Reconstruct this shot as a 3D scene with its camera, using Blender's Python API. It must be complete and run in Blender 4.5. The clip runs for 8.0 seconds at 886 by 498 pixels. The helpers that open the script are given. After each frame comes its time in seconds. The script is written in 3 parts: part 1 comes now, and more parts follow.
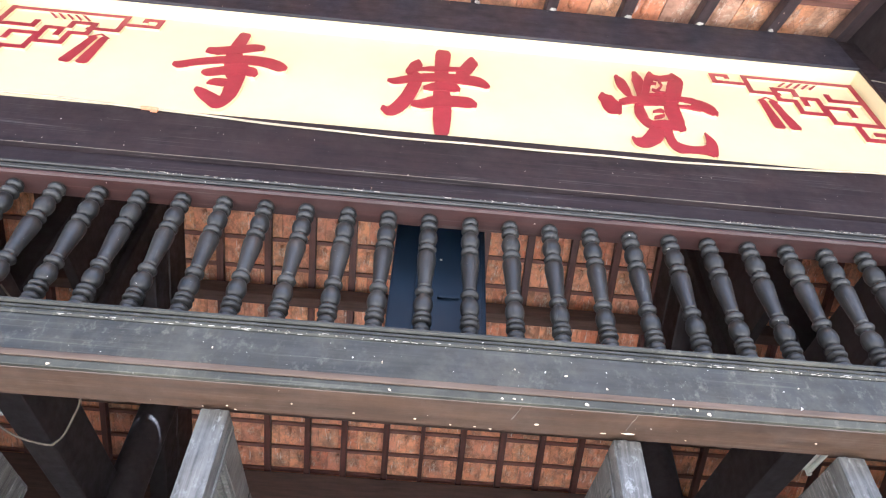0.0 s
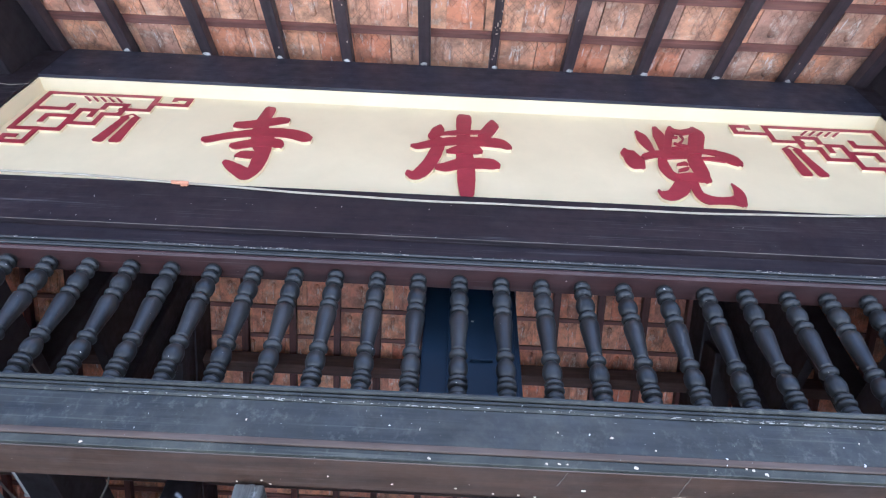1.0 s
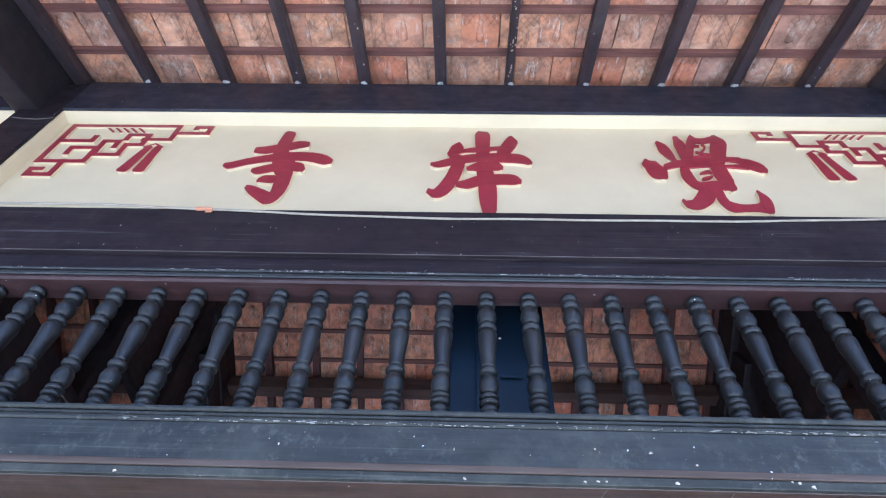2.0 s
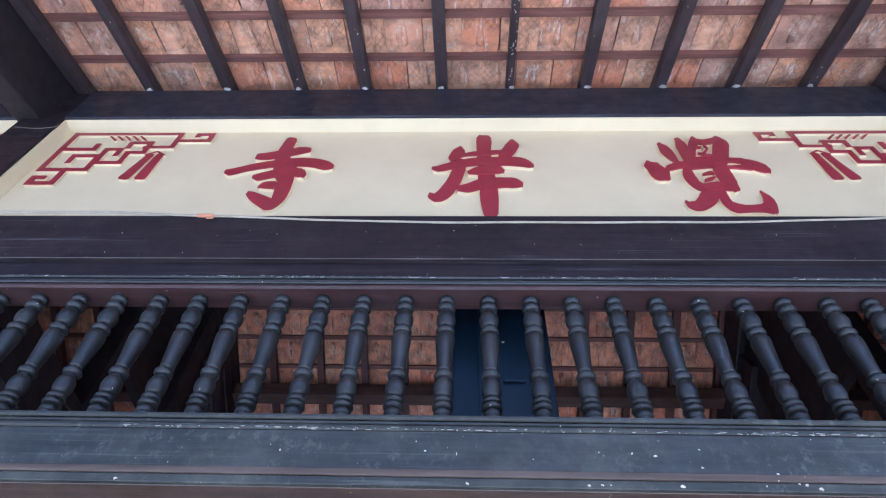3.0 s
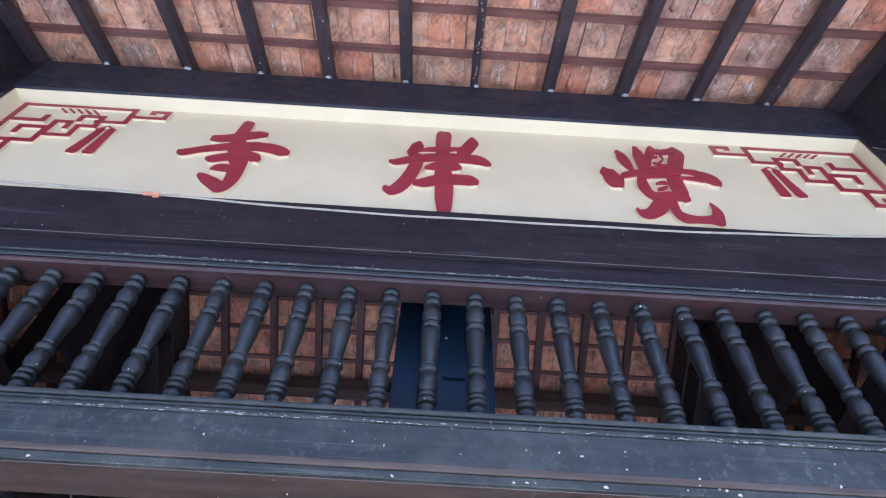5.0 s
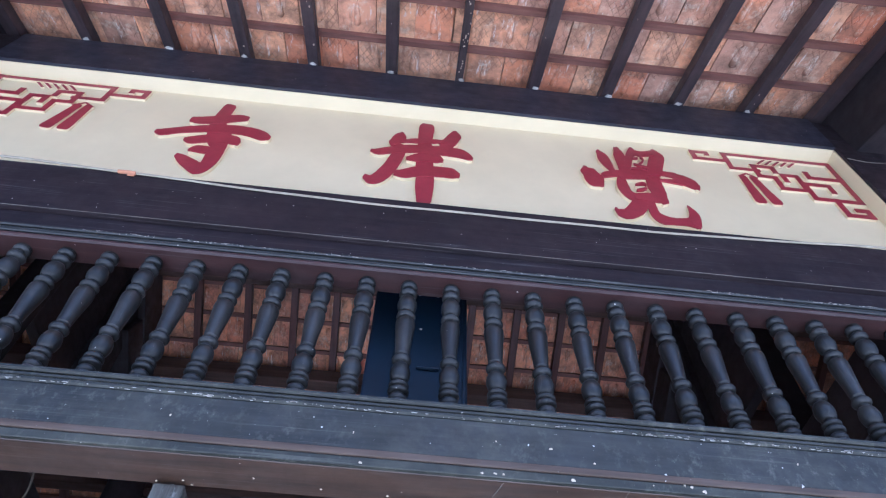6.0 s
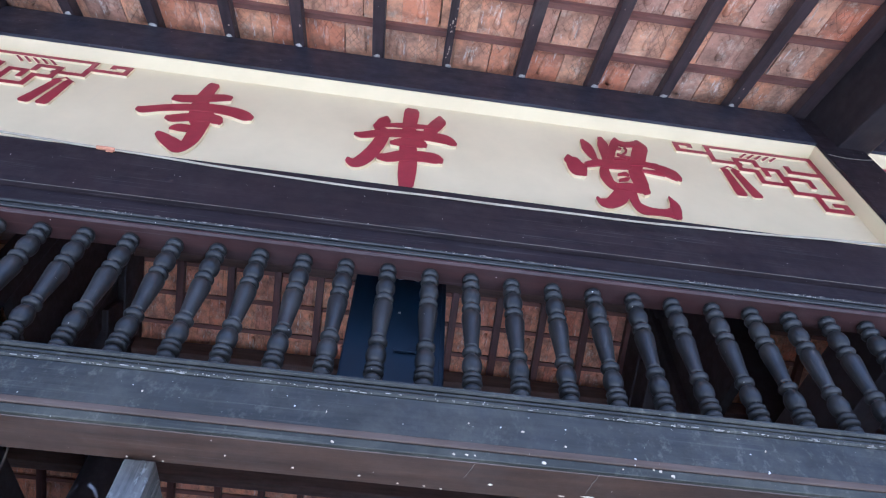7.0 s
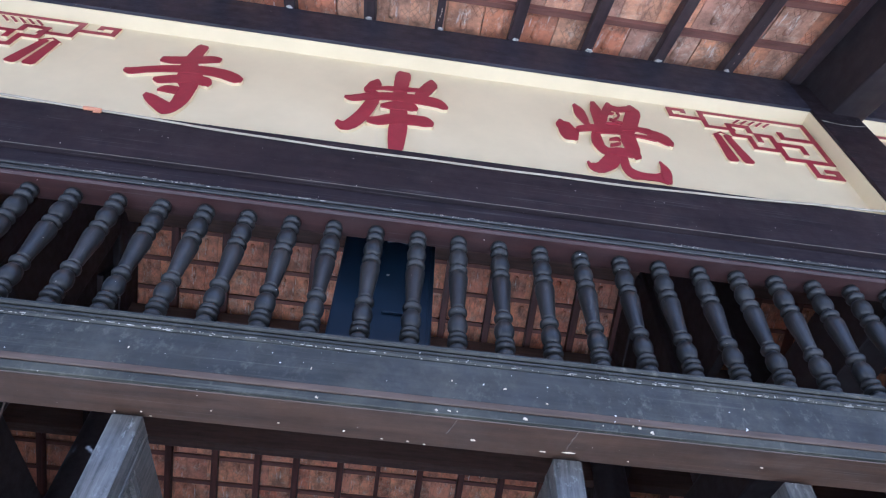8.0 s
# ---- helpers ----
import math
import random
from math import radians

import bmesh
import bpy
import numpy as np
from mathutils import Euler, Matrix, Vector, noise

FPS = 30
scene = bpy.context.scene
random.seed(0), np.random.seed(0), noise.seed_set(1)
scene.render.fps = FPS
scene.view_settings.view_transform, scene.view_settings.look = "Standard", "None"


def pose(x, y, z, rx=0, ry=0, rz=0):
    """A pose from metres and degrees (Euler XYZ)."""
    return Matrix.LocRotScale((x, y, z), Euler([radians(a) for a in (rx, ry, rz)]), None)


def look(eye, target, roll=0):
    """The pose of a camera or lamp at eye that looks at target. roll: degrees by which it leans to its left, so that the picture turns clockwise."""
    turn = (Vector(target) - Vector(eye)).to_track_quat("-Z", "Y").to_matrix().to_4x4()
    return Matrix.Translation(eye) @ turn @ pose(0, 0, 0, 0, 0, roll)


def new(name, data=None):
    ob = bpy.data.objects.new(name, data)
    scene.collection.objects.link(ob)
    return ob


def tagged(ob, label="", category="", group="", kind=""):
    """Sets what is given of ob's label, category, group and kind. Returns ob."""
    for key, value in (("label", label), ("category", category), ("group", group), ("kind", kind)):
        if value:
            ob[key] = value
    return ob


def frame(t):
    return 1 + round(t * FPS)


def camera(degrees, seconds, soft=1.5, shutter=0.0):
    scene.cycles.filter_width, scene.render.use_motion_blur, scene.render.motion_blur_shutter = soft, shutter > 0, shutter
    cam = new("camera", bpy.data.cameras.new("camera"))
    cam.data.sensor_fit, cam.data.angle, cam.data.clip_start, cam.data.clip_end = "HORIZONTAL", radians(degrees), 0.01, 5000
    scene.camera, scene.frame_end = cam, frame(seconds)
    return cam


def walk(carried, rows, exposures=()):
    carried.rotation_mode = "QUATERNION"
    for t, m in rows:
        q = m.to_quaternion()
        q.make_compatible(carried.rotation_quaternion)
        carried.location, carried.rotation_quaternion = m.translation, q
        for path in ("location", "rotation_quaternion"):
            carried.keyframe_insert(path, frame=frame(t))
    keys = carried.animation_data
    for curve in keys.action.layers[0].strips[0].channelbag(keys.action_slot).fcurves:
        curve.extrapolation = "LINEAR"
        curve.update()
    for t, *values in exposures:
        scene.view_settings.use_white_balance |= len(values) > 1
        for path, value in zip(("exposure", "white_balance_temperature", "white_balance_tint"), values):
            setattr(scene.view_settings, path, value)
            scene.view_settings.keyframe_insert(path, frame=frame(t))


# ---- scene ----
cam = camera(68.0, 8.0, soft=1.15)
PATH = [
    (0, (-0.018, -1.398, 1.573), (0.047, -0.017, 3.019), 2.9),
    (0.5, (-0.033, -1.39, 1.58), (-0.02, -0.089, 3.1), 2.9),
    (1, (-0.051, -1.379, 1.583), (-0.058, -0.139, 3.153), 3.0),
    (1.5, (-0.077, -1.373, 1.586), (-0.114, -0.163, 3.178), 3.1),
    (3, (-0.066, -1.356, 1.591), (-0.141, -0.177, 3.205), 3.1),
    (3.5, (-0.045, -1.354, 1.594), (-0.111, -0.177, 3.21), 3.0),
    (4, (-0.021, -1.346, 1.593), (-0.065, -0.17, 3.21), 2.8),
    (4.5, (-0.005, -1.339, 1.593), (-0.021, -0.162, 3.21), 2.8),
    (6, (0.01, -1.315, 1.584), (0.091, -0.136, 3.197), 2.5),
    (6.5, (0.013, -1.304, 1.581), (0.116, -0.118, 3.187), 2.5),
    (7, (0.036, -1.303, 1.574), (0.158, -0.104, 3.17), 2.3),
    (7.5, (0.063, -1.292, 1.58), (0.191, -0.064, 3.153), 2.5),
    (8, (0.073, -1.29, 1.554), (0.209, -0.023, 3.095), 2.3),
]
EXPOSURE = [(0.0, 3.10, 4950, 12), (0.5, 2.66, 4350, 12), (1.0, 2.27, 4140, 12), (1.5, 2.17, 4060, 11), (3.0, 1.96, 4045, 14), (4.5, 1.96, 4040, 15), (6.5, 1.97, 4030, 15), (7.2, 1.96, 4070, 15), (8.0, 1.95, 4150, 15)]
walk(cam, [(t, look(eye, target, roll)) for t, eye, target, roll in PATH], EXPOSURE)

# ---- world and sun ----
world = bpy.data.worlds.new("sky")
scene.world = world
world.use_nodes = True
wn = world.node_tree.nodes
sky = wn.new("ShaderNodeTexSky")
sky.sky_type, sky.sun_disc = "NISHITA", False
sky.dust_density = 3.5
SUN_EL, SUN_AZ = radians(56), radians(165)
sky.sun_elevation, sky.sun_rotation = SUN_EL, SUN_AZ
world.node_tree.links.new(sky.outputs[0], wn["Background"].inputs[0])
wn["Background"].inputs[1].default_value = 0.056
sun = new("sun", bpy.data.lights.new("sun", "SUN"))
sun.data.energy, sun.data.angle, sun.data.color = 5.0, radians(0.5), (1.0, 0.94, 0.86)
sun_dir = Vector((math.sin(SUN_AZ) * math.cos(SUN_EL), math.cos(SUN_AZ) * math.cos(SUN_EL), math.sin(SUN_EL)))
sun.matrix_world = look(sun_dir * 30, (0, 0, 0))


# ---- materials ----
class Mat:
    """A node material under construction."""

    def __init__(self, name):
        self.m = bpy.data.materials.new(name)
        self.m.use_nodes = True
        self.t = self.m.node_tree
        self.b = self.t.nodes["Principled BSDF"]

    def n(self, kind, **kw):
        node = self.t.nodes.new("ShaderNode" + kind)
        for k, v in kw.items():
            if k in node.inputs:
                node.inputs[k].default_value = v
        return node

    def link(self, a, b):
        self.t.links.new(a, b)

    def coords(self, scale, spread=0.0):
        """Object coordinates, stretched, and shifted at random from object to object."""
        tc, mp = self.n("TexCoord"), self.n("Mapping")
        mp.inputs["Scale"].default_value = scale
        self.link(tc.outputs["Object"], mp.inputs["Vector"])
        if spread:
            oi, mul = self.n("ObjectInfo"), self.n("Math")
            mul.operation = "MULTIPLY"
            mul.inputs[1].default_value = spread
            self.link(oi.outputs["Random"], mul.inputs[0])
            self.link(mul.outputs[0], mp.inputs["Location"])
        return mp.outputs[0]

    def noise(self, vec, scale, detail=6, rough=0.6):
        node = self.n("TexNoise", Scale=scale, Detail=detail, Roughness=rough)
        self.link(vec, node.inputs["Vector"])
        return node.outputs["Fac"]

    def ramp(self, fac, *stops):
        node = self.n("ValToRGB")
        e = node.color_ramp.elements
        while len(e) < len(stops):
            e.new(0.5)
        for el, (p, c) in zip(e, stops):
            el.position = p
            el.color = (*c, 1) if isinstance(c, tuple) else (c, c, c, 1)
        self.link(fac, node.inputs[0])
        return node.outputs[0]

    def mix(self, fac, a, b, mode="MIX"):
        node = self.n("Mix")
        node.data_type, node.blend_type = "RGBA", mode
        for sock, v in ((node.inputs[0], fac), (node.inputs[6], a), (node.inputs[7], b)):
            if isinstance(v, (int, float)):
                sock.default_value = v
            elif isinstance(v, tuple):
                sock.default_value = (*v, 1)
            else:
                self.link(v, sock)
        return node.outputs[2]

    def bump(self, height, strength, distance):
        node = self.n("Bump", Strength=strength, Distance=distance)
        self.link(height, node.inputs["Height"])
        if self.b.inputs["Normal"].is_linked:
            self.link(self.b.inputs["Normal"].links[0].from_socket, node.inputs["Normal"])
        self.link(node.outputs[0], self.b.inputs["Normal"])


def wood(name, dark, light, rough, stretch, spread=0.0, dust=(0.16, 0.15, 0.14), dust_amount=0.3, specks=0.0, speck_colour=(0.7, 0.66, 0.58), coat=0.0, scratches=0.0, gloss=0.5, smudges=0.0):
    """Painted or varnished timber: streaks along the grain, dust blotches, flecks of spilled paint."""
    k = Mat(name)
    v = k.coords(stretch, spread)
    plain = k.coords((1, 1, 1), spread)
    col = k.ramp(k.noise(v, 9.0, 8), (0.3, dark), (0.72, light))
    blotch = k.ramp(k.noise(plain, 5.0, 8, 0.7), (0.48, 0.0), (0.8, dust_amount))
    col = k.mix(blotch, col, dust)
    if scratches:
        fine = k.coords((stretch[0] * 0.6, stretch[1] * 5, stretch[2] * 5), spread)
        worn = k.mix(1.0, k.ramp(k.noise(fine, 8.0, 3), (0.60, 0.0), (0.68, scratches)), k.ramp(k.noise(plain, 3.0, 4), (0.42, 0.0), (0.6, 1.0)), "MULTIPLY")
        col = k.mix(worn, col, tuple(min(1.6 * c + 0.03, 1.0) for c in dust))
    if smudges:
        rubbed = k.ramp(k.noise(k.coords((1.0, 1.0, 0.8), spread), 38.0, 7, 0.72), (0.54, 0.0), (0.70, smudges))
        rubbed = k.mix(1.0, rubbed, k.ramp(k.noise(plain, 2.6, 3), (0.40, 0.15), (0.62, 1.0)), "MULTIPLY")
        col = k.mix(rubbed, col, tuple(min(1.9 * c + 0.05, 1.0) for c in dust))
    if specks:
        s = k.ramp(k.noise(plain, 75.0, 2, 0.5), (0.79 - specks, 0.0), (0.8 - specks, 1.0))
        col = k.mix(s, col, speck_colour)
        s = k.ramp(k.noise(plain, 190.0, 2, 0.5), (0.805 - specks, 0.0), (0.82 - specks, 0.6))
        col = k.mix(s, col, speck_colour)
    k.link(col, k.b.inputs["Base Color"])
    k.link(k.ramp(k.noise(plain, 14.0, 6), (0.3, max(rough - 0.1, 0.0)), (0.75, min(rough + 0.18, 1.0))), k.b.inputs["Roughness"])
    k.b.inputs["Specular IOR Level"].default_value = gloss
    k.b.inputs["Coat Weight"].default_value = coat
    k.b.inputs["Coat Roughness"].default_value = 0.22
    k.b.inputs["Coat IOR"].default_value = 1.6
    k.bump(k.noise(v, 30.0, 6), 0.25, 0.002)
    k.bump(k.noise(plain, 6.0, 4), 0.15, 0.01)
    return k.m


ALONG_X, ALONG_Y, ALONG_Z = (0.35, 4, 4), (4, 0.35, 4), (4, 4, 0.35)
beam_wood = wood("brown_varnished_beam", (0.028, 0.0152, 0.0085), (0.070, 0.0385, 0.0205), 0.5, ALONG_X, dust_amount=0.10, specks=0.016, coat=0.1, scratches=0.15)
worn_wood = wood("worn_brown_edge", (0.050, 0.0350, 0.0250), (0.125, 0.0880, 0.0630), 0.6, ALONG_X, dust_amount=0.15, specks=0.012, gloss=0.2)
# upright faces of the lintel: greyer and darker than its brown soffit
slate_wood = wood("dark_slate_toned_wood", (0.0125, 0.0118, 0.0082), (0.0325, 0.0308, 0.0215), 0.58, ALONG_X, dust=(0.110, 0.102, 0.072), dust_amount=0.55, specks=0.022, coat=0.08, scratches=0.20, gloss=0.40, smudges=0.30)
upper_wood = wood("dark_brown_board", (0.0105, 0.0074, 0.0086), (0.0250, 0.0160, 0.0172), 0.52, ALONG_X, dust_amount=0.06, specks=0.016, scratches=0.18, gloss=0.25)
# blue cast of veiling lens glare is mixed into the header's dark wood colour
header_wood = wood("haze_tinted_header_beam", (0.0120, 0.0116, 0.0165), (0.0310, 0.0300, 0.0430), 0.5, ALONG_X, dust=(0.12, 0.12, 0.13), dust_amount=0.14, specks=0.010, scratches=0.12, gloss=0.4)
rail_wood = wood("reddish_brown_rail", (0.022, 0.0088, 0.0074), (0.050, 0.0200, 0.0160), 0.5, ALONG_X, dust_amount=0.10, specks=0.012, scratches=0.15, gloss=0.4)
turned_wood = wood("dark_turned_wood", (0.0086, 0.0080, 0.0068), (0.0240, 0.0222, 0.0188), 0.42, ALONG_Z, 7.0, dust=(0.082, 0.077, 0.066), dust_amount=0.40, specks=0.012, coat=0.04, scratches=0.16, gloss=0.40)
truss_wood = wood("blackened_truss_wood", (0.0085, 0.0062, 0.0068), (0.023, 0.0150, 0.0148), 0.6, ALONG_Y, dust_amount=0.06)
purlin_wood = wood("brown_purlin_wood", (0.045, 0.026, 0.019), (0.105, 0.058, 0.042), 0.55, ALONG_X, dust_amount=0.08)
# front rafters: bluish lens haze painted in as a cooler, darker tone than the rear
rafter_wood = wood("haze_cooled_rafter_wood", (0.021, 0.0145, 0.0145), (0.058, 0.0375, 0.0370), 0.5, ALONG_Y, 5.0, dust_amount=0.18, specks=0.004)
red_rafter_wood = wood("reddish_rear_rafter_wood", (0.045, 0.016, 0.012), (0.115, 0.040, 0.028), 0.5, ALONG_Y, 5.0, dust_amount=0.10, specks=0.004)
batten_wood = wood("reddish_batten_wood", (0.10, 0.042, 0.030), (0.22, 0.095, 0.062), 0.65, ALONG_X, 5.0, dust_amount=0.2)
door_wood = wood("weathered_grey_door_wood", (0.020, 0.0175, 0.0145), (0.135, 0.124, 0.106), 0.45, (10, 10, 0.5), 3.0, dust=(0.22, 0.22, 0.21), dust_amount=0.45, coat=0.10, scratches=0.6, gloss=0.35, smudges=0.4)
pale_tan = wood("pale_tan_wood", (0.060, 0.048, 0.036), (0.165, 0.135, 0.102), 0.65, ALONG_X)
flake = wood("flaking_pale_paint", (0.22, 0.20, 0.17), (0.46, 0.42, 0.36), 0.7, ALONG_X)


def cream_paint():
    k = Mat("cream_paint")
    v = k.coords((1, 1, 1))
    col = k.ramp(k.noise(v, 3.0, 8, 0.65), (0.25, (0.630, 0.522, 0.300)), (0.7, (0.715, 0.597, 0.350)))
    col = k.mix(k.ramp(k.noise(k.coords((6, 6, 0.8)), 4.0, 6), (0.62, 0.0), (0.85, 0.22)), col, (0.50, 0.45, 0.36))
    k.link(col, k.b.inputs["Base Color"])
    k.b.inputs["Roughness"].default_value = 0.5
    k.bump(k.noise(v, 60.0, 4), 0.12, 0.001)
    return k.m


def red_paint():
    k = Mat("dark_red_paint")
    v = k.coords((1, 1, 1))
    k.link(k.ramp(k.noise(v, 12.0, 8, 0.7), (0.3, (0.21, 0.016, 0.026)), (0.75, (0.31, 0.028, 0.042))), k.b.inputs["Base Color"])
    k.b.inputs["Roughness"].default_value = 0.45
    k.bump(k.noise(v, 80.0, 4), 0.2, 0.001)
    return k.m


SUNNY = ((0.56, 0.20, 0.09), (0.81, 0.40, 0.19), (0.71, 0.34, 0.17), (0.50, 0.28, 0.18), (0.80, 0.42, 0.21))
# same clay for the rear slope, floor bounce painted in as redder, lighter tones
REAR_LIT = ((0.62, 0.20, 0.10), (0.84, 0.40, 0.20), (0.76, 0.31, 0.16), (0.62, 0.27, 0.16), (0.84, 0.38, 0.19))


def clay(name, islands, tones=SUNNY):
    """Fired clay roof tile: orange to grey-brown, lime bloom, a scored diamond net."""
    k = Mat(name)
    v = k.coords((1, 1, 1), 0.0 if islands else 9.0)
    own = k.n("NewGeometry").outputs["Random Per Island"] if islands else k.n("ObjectInfo").outputs["Random"]
    col = k.ramp(own, *zip((0.0, 0.25, 0.5, 0.72, 1.0), tones))
    col = k.mix(k.ramp(k.noise(v, 7.0, 8, 0.7), (0.42, 0.0), (0.64, 0.85)), col, (0.19, 0.105, 0.065))
    bloom = k.ramp(k.noise(v, 11.0, 9, 0.75), (0.54, 0.0), (0.66, 0.75))
    col = k.mix(k.mix(1.0, bloom, (0.6, 0.6, 0.6), "MULTIPLY"), col, (0.72, 0.60, 0.43))
    # slanting lime scratches
    slant = k.n("Mapping")
    slant.inputs["Rotation"].default_value = (0, 0, 0.45)
    slant.inputs["Scale"].default_value = (5.0, 0.8, 1.0)
    k.link(v, slant.inputs["Vector"])
    col = k.mix(k.ramp(k.noise(slant.outputs[0], 9.0, 7, 0.7), (0.60, 0.0), (0.65, 0.7)), col, (0.74, 0.66, 0.56))
    col = k.mix(k.ramp(k.noise(slant.outputs[0], 6.0, 6, 0.7), (0.36, 0.6), (0.44, 0.0)), col, (0.20, 0.10, 0.065))
    # two families of slanting grooves
    sep = k.n("SeparateXYZ")
    k.link(k.coords((1, 1, 1)), sep.inputs[0])
    if not islands:
        # lime run round the rib of some tiles
        ring = k.n("Mapping")
        ring.inputs["Location"].default_value = (0, -0.12 * 9, 0)
        ring.inputs["Scale"].default_value = (16, 9, 0)
        k.link(k.coords((1, 1, 1)), ring.inputs["Vector"])
        warp = k.n("VectorMath")
        warp.operation = "LENGTH"
        k.link(ring.outputs[0], warp.inputs[0])
        wob = k.n("Math")
        wob.operation = "MULTIPLY_ADD"
        wob.inputs[1].default_value = 1.1
        k.link(k.noise(v, 17.0, 6), wob.inputs[0])
        k.link(warp.outputs["Value"], wob.inputs[2])
        run = k.ramp(wob.outputs[0], (0.52, 0.0), (0.66, 0.75), (0.88, 0.75), (1.10, 0.0))
        fine = k.n("Mapping")
        fine.inputs["Rotation"].default_value = (0, 0, -0.5)
        fine.inputs["Scale"].default_value = (3.0, 1.0, 1.0)
        k.link(v, fine.inputs["Vector"])
        run = k.mix(1.0, run, k.ramp(k.noise(fine.outputs[0], 40.0, 7, 0.78), (0.48, 0.05), (0.60, 1.0)), "MULTIPLY")
        pick = k.ramp(own, (0.0, 0.15), (0.2, 1.0), (0.35, 0.3), (0.5, 1.0), (0.62, 0.25), (0.8, 1.0), (0.92, 0.2))
        col = k.mix(k.mix(1.0, run, pick, "MULTIPLY"), col, (0.80, 0.71, 0.56))
    lines = []
    for sign in (1.0, -1.0):
        mul = k.n("Math")
        mul.operation = "MULTIPLY_ADD"
        mul.inputs[1].default_value = sign * 1.5
        k.link(sep.outputs[0], mul.inputs[0])
        k.link(sep.outputs[1], mul.inputs[2])
        wob = k.n("Math")
        wob.operation = "MULTIPLY_ADD"
        wob.inputs[1].default_value = 0.05
        k.link(k.noise(v, 11.0, 4), wob.inputs[0])
        k.link(mul.outputs[0], wob.inputs[2])
        pp = k.n("Math")
        pp.operation = "PINGPONG"
        pp.inputs[1].default_value = 0.024
        k.link(wob.outputs[0], pp.inputs[0])
        lines.append(k.ramp(pp.outputs[0], (0.0008, 1.0), (0.0028, 0.0)))
    groove = k.mix(1.0, lines[0], lines[1], "LIGHTEN")
    patchy = k.mix(1.0, groove, k.ramp(k.noise(v, 8.0, 3), (0.49, 0.0), (0.57, 1.0)), "MULTIPLY")
    col = k.mix(k.mix(1.0, patchy, (0.5, 0.5, 0.5), "MULTIPLY"), col, (0.13, 0.07, 0.045))
    k.link(col, k.b.inputs["Base Color"])
    k.b.inputs["Roughness"].default_value = 0.85
    dent = k.n("Math")
    dent.operation = "SUBTRACT"
    dent.inputs[0].default_value = 1.0
    k.link(patchy, dent.inputs[1])
    k.bump(dent.outputs[0], 0.8, 0.003)
    k.bump(k.noise(v, 12.0, 3), 0.5, 0.012)
    k.bump(k.noise(v, 45.0, 8, 0.7), 0.5, 0.004)
    return k.m


def plain(name, a, b, rough, scale=6.0, metal=0.0, bump=0.15):
    k = Mat(name)
    v = k.coords((1, 1, 1))
    k.link(k.ramp(k.noise(v, scale, 8, 0.65), (0.3, a), (0.7, b)), k.b.inputs["Base Color"])
    k.b.inputs["Roughness"].default_value = rough
    k.b.inputs["Metallic"].default_value = metal
    k.bump(k.noise(v, scale * 8, 5), bump, 0.003)
    return k.m


cream, red = cream_paint(), red_paint()
tile_clay, tile_clay_joined = clay("clay_tile", False), clay("clay_tile_joined", True)
# lit copy of the tile clay for the rear slope
rear_clay, rear_clay_joined = clay("rear_lit_clay_tile", False, REAR_LIT), clay("rear_lit_clay_tile_joined", True, REAR_LIT)
navy = plain("dark_navy_lacquer", (0.002, 0.0085, 0.020), (0.0035, 0.014, 0.031), 0.55)
concrete = plain("worn_courtyard_brick", (0.16, 0.135, 0.115), (0.24, 0.20, 0.17), 0.85, 1.5)
floor_tile = plain("pale_stone_floor", (0.54, 0.49, 0.41), (0.66, 0.61, 0.52), 0.5, 2.0)
plaster = plain("old_lime_plaster", (0.56, 0.52, 0.45), (0.68, 0.63, 0.55), 0.9, 1.2)
pale_plastic = plain("aged_white_enamel", (0.62, 0.60, 0.52), (0.72, 0.70, 0.62), 0.4)
steel = plain("dull_grey_steel", (0.25, 0.26, 0.27), (0.36, 0.37, 0.38), 0.4, 20.0, 0.6)
cable_skin = plain("dirty_white_cable", (0.27, 0.225, 0.15), (0.42, 0.36, 0.25), 0.7, 20.0)
tape = plain("orange_brown_tape", (0.45, 0.18, 0.08), (0.62, 0.30, 0.15), 0.6, 30.0)
tape_grey = plain("dusty_tan_cord", (0.09, 0.07, 0.05), (0.16, 0.13, 0.09), 0.7, 20.0)
splash = plain("dried_pale_plaster", (0.36, 0.29, 0.20), (0.62, 0.52, 0.38), 0.8, 60.0)


# ---- mesh helpers ----
def holder(name, m=None):
    ob = new(name)
    ob.empty_display_size = 0.1
    if m is not None:
        ob.matrix_basis = m
    return ob


def mesh(name, bm, material, smooth=False):
    me = bpy.data.meshes.new(name)
    bmesh.ops.recalc_face_normals(bm, faces=bm.faces)
    bm.to_mesh(me)
    bm.free()
    me.materials.append(material)
    if smooth:
        for p in me.polygons:
            p.use_smooth = True
        me.set_sharp_from_angle(angle=radians(38))
    return me


def part(name, bm, material, parent=None, label="", smooth=False, m=None):
    ob = new(name, mesh(name, bm, material, smooth))
    if parent is not None:
        ob.parent = parent
    if m is not None:
        ob.matrix_basis = m
    return tagged(ob, label)


def box(x0, x1, y0, y1, z0, z1, bevel=0.004, bm=None):
    bm = bm or bmesh.new()
    made = bmesh.ops.create_cube(bm, size=1.0, matrix=Matrix.Translation(((x0 + x1) / 2, (y0 + y1) / 2, (z0 + z1) / 2)) @ Matrix.Diagonal((x1 - x0, y1 - y0, z1 - z0, 1)))
    if bevel:
        edges = list({e for v in made["verts"] for e in v.link_edges})
        bmesh.ops.bevel(bm, geom=edges, offset=bevel, segments=2, affect="EDGES", profile=0.6)
    return bm


